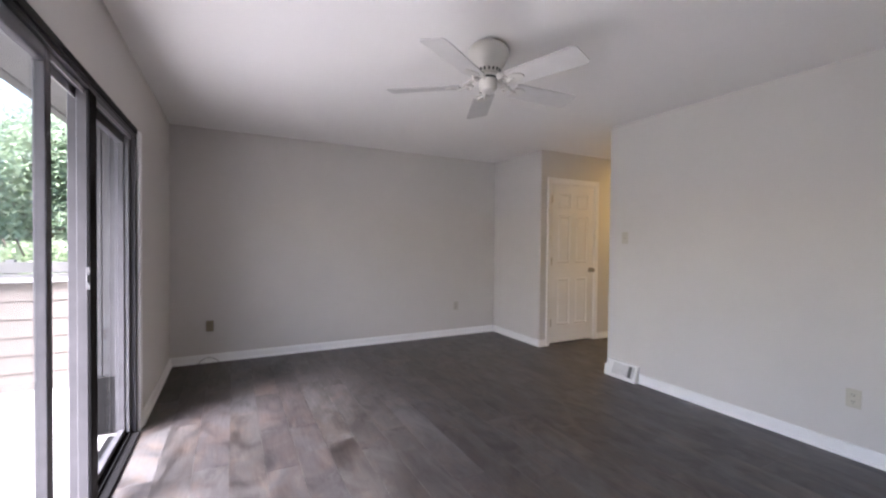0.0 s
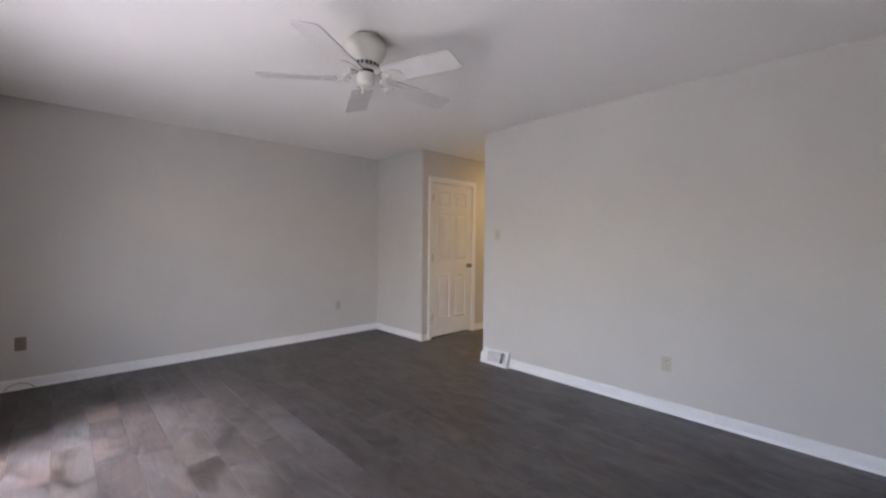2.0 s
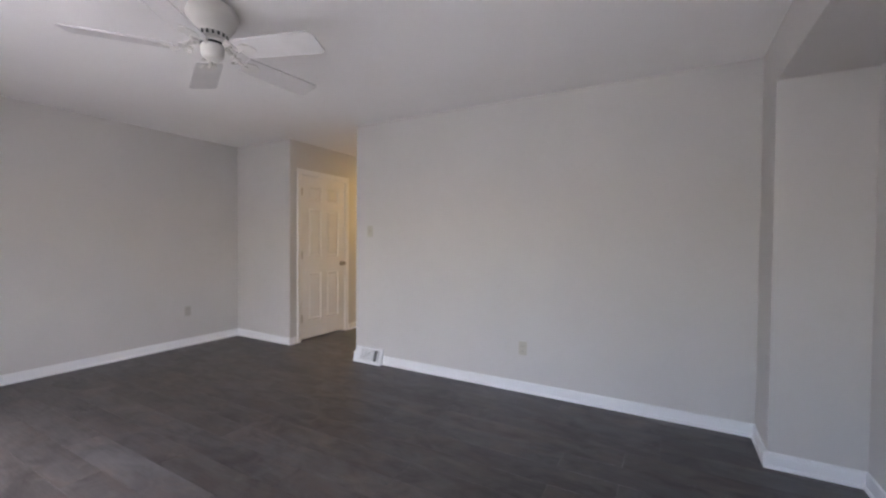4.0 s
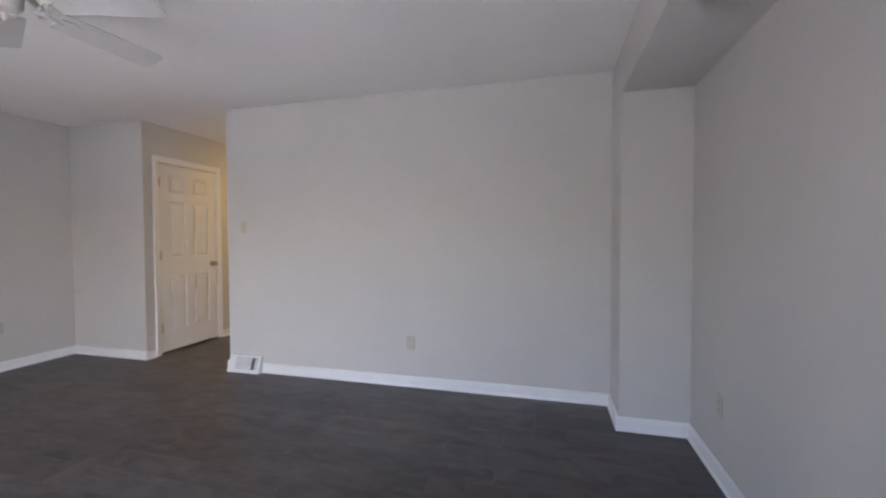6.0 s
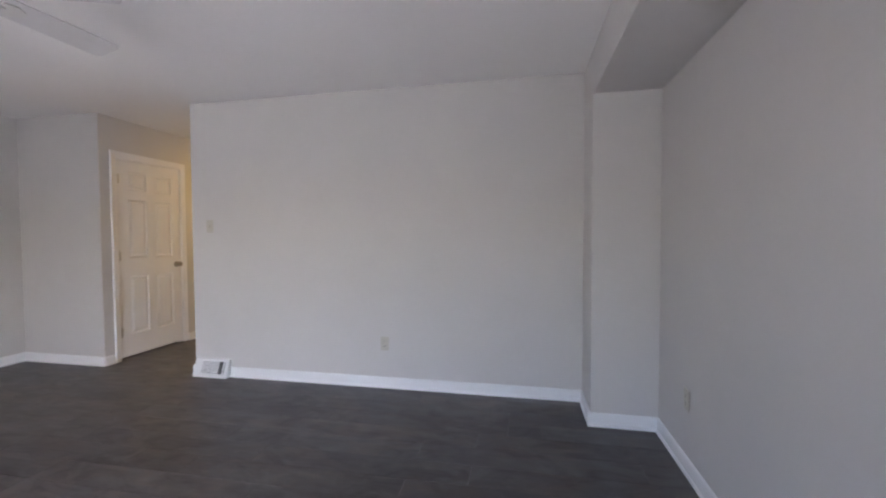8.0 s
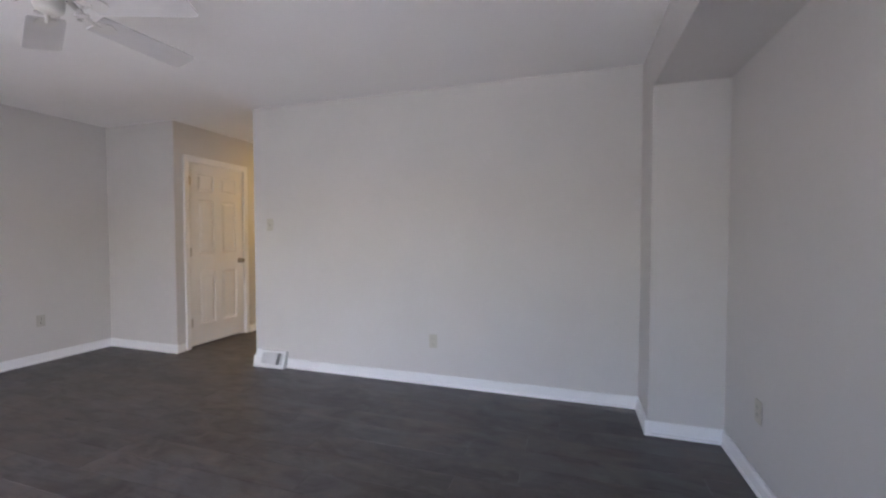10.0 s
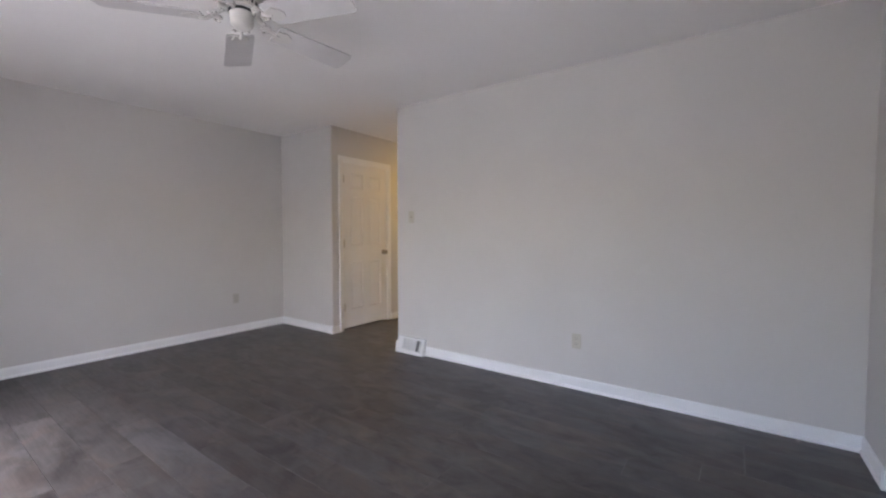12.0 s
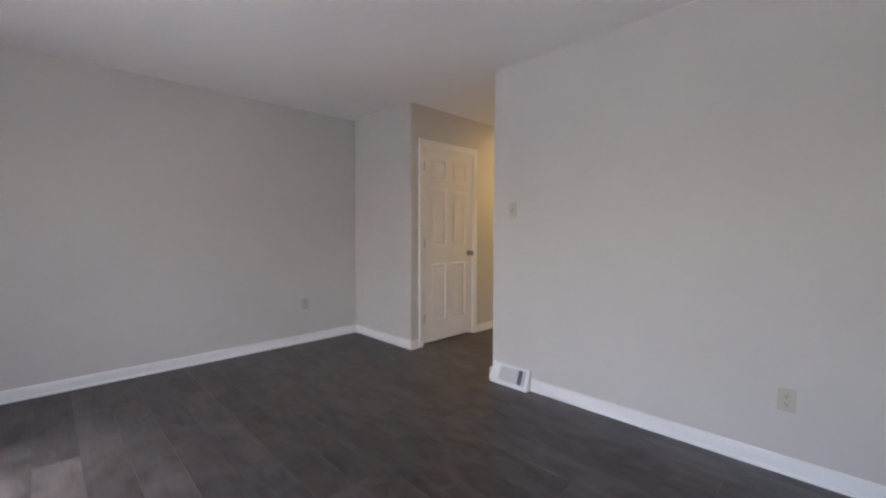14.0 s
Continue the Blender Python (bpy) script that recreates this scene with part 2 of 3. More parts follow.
floor = structure("floor", boxes(((XW - T, YS - T, -0.199), (HALL + T, YB + T, -0.006))), SUBFLOOR, "dark weathered wood-look vinyl plank floor", "floor")
structure("ceiling", boxes(((XW - T, YS - T, H), (HALL + T, YB + T, H + 0.12))), CEILING, "plain white painted drywall ceiling", "ceiling")
structure("wall_north", boxes(((XW - T, YB, 0), (HALL + T, YB + T, H))), WALL, "plain greige painted back wall with white baseboard", "wall")
structure("wall_west", boxes(((XW - T, YS - T, 0), (XW, DY0, H)), ((XW - T, DY1, 0), (XW, YB, H)), ((XW - T, DY0, DZ), (XW, DY1, H))), WALL,
          "greige painted wall holding the patio door", "wall")
structure("wall_south", boxes(((XW, YS - T, 0), (HALL + T, YS, H))), WALL, "greige painted wall below a dropped soffit", "wall")
structure("wall_east", boxes(((XP, YS, 0), (XP + T, YC, H))), WALL, "long greige painted partition wall", "wall")
structure("wall_chase", boxes(((XB, YS, 0), (XP, YJ, H))), WALL, "greige boxed-out chase in the room corner", "wall")
structure("wall_soffit", boxes(((XW, YS, ZS), (XB, YJ, H))), WALL, "dropped greige painted soffit along the wall", "soffit")
structure("wall_stub", boxes(((0.0, T, 0), (T, YB, H))), WALL, "short greige wall beside the closet door", "wall")
DX0, DX1, DH = 0.155, 0.935, 2.055
structure("wall_closet", boxes(((0.0, 0.0, 0), (DX0, T, H)), ((DX1, 0.0, 0), (HALL, T, H)), ((DX0, 0.0, DH), (DX1, T, H))), WALL,
          "greige hall wall around the closet door", "wall")
structure("wall_hall_south", boxes(((XP + T, YC - T, 0), (HALL, YC, H))), WALL, "greige painted hall wall", "wall")
structure("wall_hall_end", boxes(((HALL, YS, 0), (HALL + T, YB, H))), WALL, "greige painted wall closing the hall", "wall")
structure("wall_closet_side", boxes(((1.4, T, 0), (1.4 + T, 0.7 + T, H))), WALL, "greige painted closet side wall", "wall")
structure("wall_closet_back", boxes(((T, 0.7, 0), (1.4, 0.7 + T, H))), WALL, "greige painted closet back wall", "wall")


# ---------------------------------------------------------------- baseboards
def baseboard(a, b, normal, name="baseboard"):
    """A moulded board with a shoe along the floor from a to b; normal points into the room."""
    a, b, n = Vector((*a, 0)), Vector((*b, 0)), Vector((*normal, 0))
    prof = ((0, 0.0), (0.021, 0.0), (0.021, 0.008), (0.018, 0.015), (0.0125, 0.0175), (0.0125, 0.066), (0.0105, 0.070), (0.0105, 0.078), (0.007, 0.084), (0.003, 0.088), (0, 0.088))
    bm = bmesh.new()
    ends = [[bm.verts.new(p + n * d + Vector((0, 0, z))) for d, z in prof] for p in (a, b)]
    k = len(prof)
    for i in range(k):
        bm.faces.new((ends[0][i], ends[0][(i + 1) % k], ends[1][(i + 1) % k], ends[1][i]))
    for e in ends:
        bm.faces.new(e)
    bmesh.ops.recalc_face_normals(bm, faces=bm.faces)
    return structure(name, bm, TRIM, "white painted moulded baseboard along the wall", "baseboard")


G = 0.001
baseboard((XW, YB - G), (0, YB - G), (0, -1))
baseboard((XW + G, DY1 + 0.075), (XW + G, YB), (1, 0))
baseboard((XW + G, YS), (XW + G, DY0 - 0.06), (1, 0))
baseboard((-G, 0.0 - 0.021), (-G, YB), (-1, 0))
baseboard((-0.02, -G), (0.090, -G), (0, -1))
baseboard((1.002, -G), (HALL, -G), (0, -1))
baseboard((XP - G, YJ), (XP - G, -1.425), (-1, 0))
baseboard((XP - G, -1.085), (XP - G, YC + 0.021), (-1, 0))
baseboard((XP - 0.021, YC + G), (HALL, YC + G), (0, 1))
baseboard((XB - 0.021, YJ + G), (XP, YJ + G), (0, 1))
baseboard((XB - G, YS), (XB - G, YJ + 0.021), (-1, 0))
baseboard((XW, YS + G), (XB, YS + G), (0, 1))


# ---------------------------------------------------------------- closet door
def closet_door():
    door = thing("door_1", "closed white six-panel interior door with white casing", "door", kind="structure")
    x0, x1, z0, z1 = DX0 + 0.016, DX1 - 0.016, 0.022, DH - 0.018
    y0, y1 = 0.004, 0.039
    w = x1 - x0
    stile, mull = 0.112, 0.096
    pw = (w - 2 * stile - mull) / 2
    cols = ((x0 + stile, x0 + stile + pw), (x1 - stile - pw, x1 - stile))
    rows = ((0.245, 0.84), (1.035, 1.64), (1.735, 1.925))
    # stiles and rails, with the panel fields sunk and raised again
    bm = bmesh.new()
    xs = [x0, cols[0][0], cols[0][1], cols[1][0], cols[1][1], x1]
    zs = [z0, *[z for r in rows for z in r], z1]
    for i in range(5):
        for j in range(7):
            lo, hi = (xs[i], zs[j]), (xs[i + 1], zs[j + 1])
            if i in (1, 3) and j in (1, 3, 5):
                levels = ((0.0, y0), (0.007, y0 + 0.013), (0.017, y0 + 0.013), (0.038, y0 + 0.003))
                loops = [[bm.verts.new(q) for q in ((lo[0] + s, y, lo[1] + s), (hi[0] - s, y, lo[1] + s), (hi[0] - s, y, hi[1] - s), (lo[0] + s, y, hi[1] - s))] for s, y in levels]
                for p, q in zip(loops, loops[1:]):
                    for k in range(4):
                        bm.faces.new((p[k], p[(k + 1) % 4], q[(k + 1) % 4], q[k]))
                bm.faces.new(loops[-1])
            else:
                bm.faces.new([bm.verts.new(q) for q in ((lo[0], y0, lo[1]), (hi[0], y0, lo[1]), (hi[0], y0, hi[1]), (lo[0], y0, hi[1]))])
    back = [(x0, y1, z0), (x1, y1, z0), (x1, y1, z1), (x0, y1, z1)]
    front = [(x0, y0, z0), (x1, y0, z0), (x1, y0, z1), (x0, y0, z1)]
    for i in range(4):
        bm.faces.new([bm.verts.new(q) for q in (front[i], front[(i + 1) % 4], back[(i + 1) % 4], back[i])])
    bm.faces.new([bm.verts.new(q) for q in back])
    bmesh.ops.remove_doubles(bm, verts=bm.verts, dist=1e-5)
    bmesh.ops.recalc_face_normals(bm, faces=bm.faces)
    leaf = part("leaf", bm, DOOR_PAINT, door, "white six-panel moulded leaf")
    # jamb lining and stops
    bm = boxes(((DX0, 0.0, 0), (DX0 + 0.013, T, DH)), ((DX1 - 0.013, 0.0, 0), (DX1, T, DH)), ((DX0 + 0.013, 0.0, DH - 0.014), (DX1 - 0.013, T, DH)),
               ((DX0 + 0.013, 0.041, 0), (DX0 + 0.026, 0.075, DH - 0.014)), ((DX1 - 0.026, 0.041, 0), (DX1 - 0.013, 0.075, DH - 0.014)), ((DX0 + 0.026, 0.041, DH - 0.03), (DX1 - 0.026, 0.075, DH - 0.014)))
    part("jamb", bm, TRIM, door)
    # casing, mitred: a moulded section swept round three sides
    cw = 0.062
    inner = ((DX0 + 0.006, 0.0), (DX0 + 0.006, DH - 0.006), (DX1 - 0.006, DH - 0.006), (DX1 - 0.006, 0.0))
    outer = ((DX0 + 0.006 - cw, 0.0), (DX0 + 0.006 - cw, DH - 0.006 + cw), (DX1 - 0.006 + cw, DH - 0.006 + cw), (DX1 - 0.006 + cw, 0.0))
    sect = ((0.0, 0.0), (0.0, 0.009), (0.08, 0.0115), (0.3, 0.0125), (0.62, 0.015), (0.8, 0.0185), (0.93, 0.0175), (1.0, 0.013), (1.0, 0.0))
    for k in range(3):
        bm = bmesh.new()
        ends = []
        for c in (k, k + 1):
            ends.append([bm.verts.new((inner[c][0] + (outer[c][0] - inner[c][0]) * s, -d - 0.0005, inner[c][1] + (outer[c][1] - inner[c][1]) * s)) for s, d in sect])
        n = len(sect)
        for i in range(n):
            bm.faces.new((ends[0][i], ends[0][(i + 1) % n], ends[1][(i + 1) % n], ends[1][i]))
        for e in ends:
            bm.faces.new(e)
        bmesh.ops.recalc_face_normals(bm, faces=bm.faces)
        part("casing", bm, TRIM, door)
    # hinges
    for z in (0.28, 1.06, 1.84):
        bm = tube(((x0 - 0.002, -0.004, z - 0.045), (x0 - 0.002, -0.004, z + 0.045)), 0.0065, 10)
        for e in (-0.049, 0.049):
            bm_box(bm, (x0 - 0.006, -0.008, z + e - 0.003), (x0 + 0.002, 0.0, z + e + 0.003), 0.001)
        bm_box(bm, (x0, 0.0, z - 0.045), (x0 + 0.022, 0.0035, z + 0.045))
        part("hinge", bm, HINGE, leaf, "satin nickel butt hinge", True)
    # knob
    kx, kz = x1 - 0.062, 0.935
    turn = Matrix.Translation((kx, y0, kz)) @ pose(0, 0, 0, 90, 0, 0)
    prof = ((0.0005, -0.001), (0.033, -0.001), (0.033, 0.004), (0.028, 0.008), (0.013, 0.010), (0.011, 0.028), (0.018, 0.034), (0.027, 0.042), (0.029, 0.052), (0.025, 0.061), (0.012, 0.066), (0.0005, 0.067))
    knob = part("door_knob", lathe(prof, 28, turn), NICKEL, leaf, "satin nickel round door knob", True)
    return door


closet_door()


# ---------------------------------------------------------------- patio door
def patio_door():
    door = thing("door_2", "sliding glass patio door in a dark bronze and grey metal frame", "sliding door", kind="structure")
    xi, xo = XW - 0.004, XW - 0.112
    part("jamb", boxes(((xo, DY1 - 0.045, 0.0), (xi, DY1, DZ)), ((XW - 0.06, DY1 - 0.056, 0.03), (XW - 0.046, DY1 - 0.045, DZ - 0.06)),
                       ((XW - 0.03, DY1 - 0.052, 0.03), (XW - 0.022, DY1 - 0.045, DZ - 0.06)), bevel=0.002), FRAME_GREY, door, "grey metal side jamb")
    part("jamb", boxes(((xo, DY0, 0.0), (xi, DY0 + 0.045, DZ)), bevel=0.003), FRAME_GREY, door, "grey metal side jamb")
    part("head", boxes(((xo, DY0 + 0.045, DZ - 0.045), (xi, DY1 - 0.045, DZ)), bevel=0.002), FRAME_GREY, door, "grey metal head")
    part("head_strip", boxes(((xi + 0.0005, DY0 + 0.045, DZ - 0.03), (xi + 0.012, DY1 - 0.045, DZ + 0.004)), bevel=0.002), FRAME_DARK, door, "black strip along the head")
    part("head_track", boxes(((XW - 0.07, DY0 + 0.045, DZ - 0.085), (XW - 0.062, DY1 - 0.045, DZ - 0.0455)),
                             ((XW - 0.03, DY0 + 0.045, DZ - 0.07), (XW - 0.024, DY1 - 0.045, DZ - 0.0455)), bevel=0.001), TRACK_LIT_EDGE, door, "pale grey metal head track")
    part("sill", boxes(((xo - 0.04, DY0 + 0.045, -0.004), (xi + 0.022, DY1 - 0.045, 0.018)), ((XW - 0.066, DY0 + 0.045, 0.018), (XW - 0.058, DY1 - 0.045, 0.032)),
                       ((XW - 0.034, DY0 + 0.045, 0.018), (XW - 0.026, DY1 - 0.045, 0.032)), bevel=0.002), FRAME_DARK, door, "dark metal sill track")
    part("trim", boxes(((XW + 0.0005, DY1 - 0.004, 0), (XW + 0.014, DY1 + 0.07, DZ + 0.002)), bevel=0.003), TRIM, door, "white side casing")

    def leaf(y0, y1, xc, near, far, rail=0.075):
        d = 0.018
        z0, z1 = 0.034, DZ - 0.05
        p = part("sash", boxes(((xc - d, y1 - far, z0), (xc + d, y1, z1)), ((xc - d, y0, z0), (xc + d, y0 + near, z1)),
                               ((xc - d, y0 + near, z0), (xc + d, y1 - far, z0 + rail)), ((xc - d, y0 + near, z1 - 0.055), (xc + d, y1 - far, z1)), bevel=0.003), FRAME_GREY, door, "grey metal glazed sash")
        g = part("pane", boxes(((xc - 0.003, y0 + near - 0.008, z0 + rail - 0.01), (xc + 0.003, y1 - far + 0.008, z1 - 0.045))), GLASS, p)
        g.visible_shadow = False
        return p

    fixed = leaf(-1.515, DY1 - 0.058, XW - 0.074, 0.05, 0.03, 0.03)
    # far stile, its light put into a paler colour
    part("lit_far_stile", boxes(((XW - 0.0555, DY1 - 0.078, 0.036), (XW - 0.034, DY1 - 0.0585, DZ - 0.05)), bevel=0.002), FRAME_PALE_LIT, fixed, "glazing stile in paler grey standing for light on it")
    part("interlock", boxes(((XW - 0.054, -1.545, 0.034), (XW - 0.014, -1.46, DZ - 0.047)), bevel=0.003), FRAME_GREY, fixed, "grey metal meeting stile")
    part("weather_strip", boxes(((XW - 0.0135, -1.543, 0.034), (XW - 0.006, -1.44, DZ - 0.047)), bevel=0.002), FRAME_DARK, fixed, "black weather strip")
    latch = part("latch", boxes(((XW - 0.020, -1.551, 1.06), (XW - 0.006, -1.5455, 1.16)), bevel=0.0015), FRAME_PALE_LIT, fixed, "small pale metal latch plate")
    part("latch_lever", boxes(((XW - 0.017, -1.560, 1.09), (XW - 0.010, -1.5515, 1.13)), bevel=0.003), FRAME_PALE_LIT, latch)
    leaf(-2.98, -1.955, XW - 0.03, 0.05, 0.05)
    # unseen third leaf, added to fill the opening widened for more light
    leaf(DY0 + 0.047, -2.93, XW - 0.074, 0.05, 0.05)
    return door


patio_door()


# ---------------------------------------------------------------- ceiling fan
def rounded_blade(r0, r1, w0, w1, corner):
    out = [(r0, -w0 / 2), (r0 + 0.03, -w0 / 2 - 0.004)]
    for k in range(7):
        a = math.pi / 2 * k / 6
        out.append((r1 - corner + corner * math.sin(a), -w1 / 2 + corner - corner * math.cos(a)))
    for k in range(7):
        a = math.pi / 2 * k / 6
        out.append((r1 - corner + corner * math.cos(a), w1 / 2 - corner + corner * math.sin(a)))
    out += [(r0 + 0.03, w0 / 2 + 0.004), (r0, w0 / 2)]
    return out


def ceiling_fan(x, y, first):
    fan = thing("ceiling_fan", "white five-blade flush-mount ceiling fan without light kit", "ceiling fan", Matrix.Translation((x, y, H)))
    drop = FAN_DROP
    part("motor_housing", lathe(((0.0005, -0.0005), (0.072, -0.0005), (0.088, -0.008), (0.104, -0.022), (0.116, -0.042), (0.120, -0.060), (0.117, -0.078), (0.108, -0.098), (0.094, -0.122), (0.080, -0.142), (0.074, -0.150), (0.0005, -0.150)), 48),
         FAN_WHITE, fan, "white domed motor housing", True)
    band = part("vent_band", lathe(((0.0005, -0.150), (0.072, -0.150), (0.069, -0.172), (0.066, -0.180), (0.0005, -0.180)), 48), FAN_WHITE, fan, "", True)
    # vent slots: solid dark blocks in place of shaded holes
    for k in range(18):
        bm = boxes(((0.066, -0.0048, -0.171), (0.0735, 0.0048, -0.154)))
        bm.transform(pose(0, 0, 0, 0, 0, k * 20))
        part("vent_slot", bm, SLOT_SHADE, band)
    part("flywheel", lathe(((0.0005, -0.180), (0.076, -0.180), (0.080, -0.184), (0.080, -0.192), (0.074, -0.197), (0.0005, -0.197)), 40), FAN_WHITE, fan, "", True)
    # solid dark ring paints the shade of the gap here
    part("gap_shade_ring", lathe(((0.0005, -0.197), (0.060, -0.197), (0.058, -0.205), (0.0005, -0.205)), 40), SLOT_SHADE, fan, "dark solid ring standing for the shaded gap under the flywheel", True)
    part("switch_cup", lathe(((0.0005, -0.205), (0.050, -0.205), (0.054, -0.209), (0.0535, -0.222), (0.0515, -0.248), (0.048, -0.262), (0.040, -0.271), (0.026, -0.275), (0.0005, -0.276)), 36),
         FAN_WHITE, fan, "white rounded switch cup", True)
    for k in range(5):
        az = first + 72 * k + BLADE_SWING[k]
        turn = pose(0, 0, 0, 0, 0, az)
        tilt = Matrix.Translation((0, 0, -drop)) @ pose(0, 0, 0, 0, -BLADE_RISE[k], 0) @ pose(0, 0, 0, BLADE_PITCH, 0, 0)
        bm = prism(rounded_blade(0.165, BLADE_R, 0.128, 0.152, 0.026), -0.003, 0.003)
        bm.transform(turn @ tilt)
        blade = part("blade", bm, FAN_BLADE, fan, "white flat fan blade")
        # scrolled iron: a thick drooping arm with an open curl either side of it
        bm = tube([(0.060 + 0.125 * q, 0.004 * math.sin(6 * q), -0.187 - (drop - 0.187 + 0.010) * (3 * q * q - 2 * q ** 3) - 0.010 * math.sin(math.pi * q)) for q in (i / 9 for i in range(10))], lambda q: 0.013 - 0.005 * q, 9)
        for side, reach in ((-1, 0.112), (1, 0.126)):
            ring = [(reach + (0.017 - 0.0004 * i) * math.cos(0.42 * i + 2.6), side * (0.024 + (0.017 - 0.0004 * i) * math.sin(0.42 * i + 2.6)), -drop + 0.014 - 0.0012 * i) for i in range(17)]
            tube(ring, lambda q: 0.0085 - 0.003 * q, 8, bm)
        bm.transform(turn)
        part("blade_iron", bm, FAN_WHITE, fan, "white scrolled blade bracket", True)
        bm = prism([(0.165, -0.03), (0.21, -0.042), (0.245, -0.02), (0.255, 0.0), (0.245, 0.02), (0.21, 0.042), (0.165, 0.03)], -0.009, -0.0035)
        bm.transform(turn @ tilt)
        part("blade_plate", bm, FAN_WHITE, fan)
    return fan


FAN_DROP, BLADE_R, BLADE_PITCH = 0.237, 0.60, -12
BLADE_RISE = (1.4, -1.5, -0.8, 0.0, 0.3)            # each blade hangs a little differently
BLADE_SWING = (-2.6, 0.0, -0.6, -4.8, 0.0)
ceiling_fan(-2.058, -1.89, -147)


# ---------------------------------------------------------------- wall plates
def wall_plate(name, place, turn, label, category, toggle=False, mat=None):
    """A plate about the origin, facing -y, then turned about z and placed."""
    mat = mat or IVORY
    ob = thing(name, label, category, Matrix.Translation(place) @ pose(0, 0, 0, 0, 0, turn), group="wall plates")
    plate = bmesh.new()
    bm_box(plate, (-0.035, -0.006, -0.057), (0.035, -0.0005, 0.057), 0.0035, 2)
    part("plate", plate, mat, ob)
    if toggle:
        bm = boxes(((-0.006, -0.0075, -0.013), (0.006, -0.006, 0.013)))
        part("toggle_slot", bm, TAN, ob)
        bm = boxes(((-0.0045, -0.02, -0.002), (0.0045, -0.006, 0.011)), bevel=0.0015)
        part("toggle", bm, mat, ob, "ivory switch toggle")
        holes = (-0.03, 0.03)
    else:
        for z in (-0.02, 0.02):
            out = [(0.0165 * math.cos(a), max(-0.0135, min(0.0135, 0.0175 * math.sin(a)))) for a in (2 * math.pi * k / 24 for k in range(24))]
            bm = prism(out, 0.0, 0.0025)
            bm.transform(Matrix.Translation((0, -0.0055, z)) @ pose(0, 0, 0, 90, 0, 0))
            sock = part("socket", bm, mat, ob)
            # socket slots drawn as dark blocks, their shade put into the colour
            bm = boxes(((-0.0078, -0.0086, z - 0.001), (-0.0056, -0.0079, z + 0.008)), ((0.0056, -0.0086, z), (0.0078, -0.0079, z + 0.007)), ((-0.002, -0.0086, z - 0.009), (0.002, -0.0079, z - 0.005)))
            part("socket_slot", bm, SLOT_SHADE, sock)
        holes = (0.0,)
    for z in holes:
        part("screw", lathe(((0.0003, 0.0), (0.003, 0.0), (0.0026, 0.0012), (0.0003, 0.0014)), 10, Matrix.Translation((0, -0.006, z)) @ pose(0, 0, 0, 90, 0, 0)), mat, ob)
    return ob


OUT = "ivory plastic duplex outlet plate on the greige wall"
wall_plate("wall_outlet", (XP, -2.87, 0.366), -90, OUT, "outlet")
wall_plate("light_switch", (XP, -1.238, 1.346), -90, "ivory plastic toggle switch plate on the partition", "light switch", True)
wall_plate("wall_outlet", (-0.632, YB, 0.408), 0, "dull ivory duplex outlet plate near the back corner", "outlet", mat=DULL_IVORY)
wall_plate("wall_outlet", (-3.585, YB, 0.383), 0, "tan plastic duplex outlet plate low on the back wall", "outlet", mat=TAN)
wall_plate("wall_outlet", (-0.873, YS, 0.387), 180, OUT, "outlet")


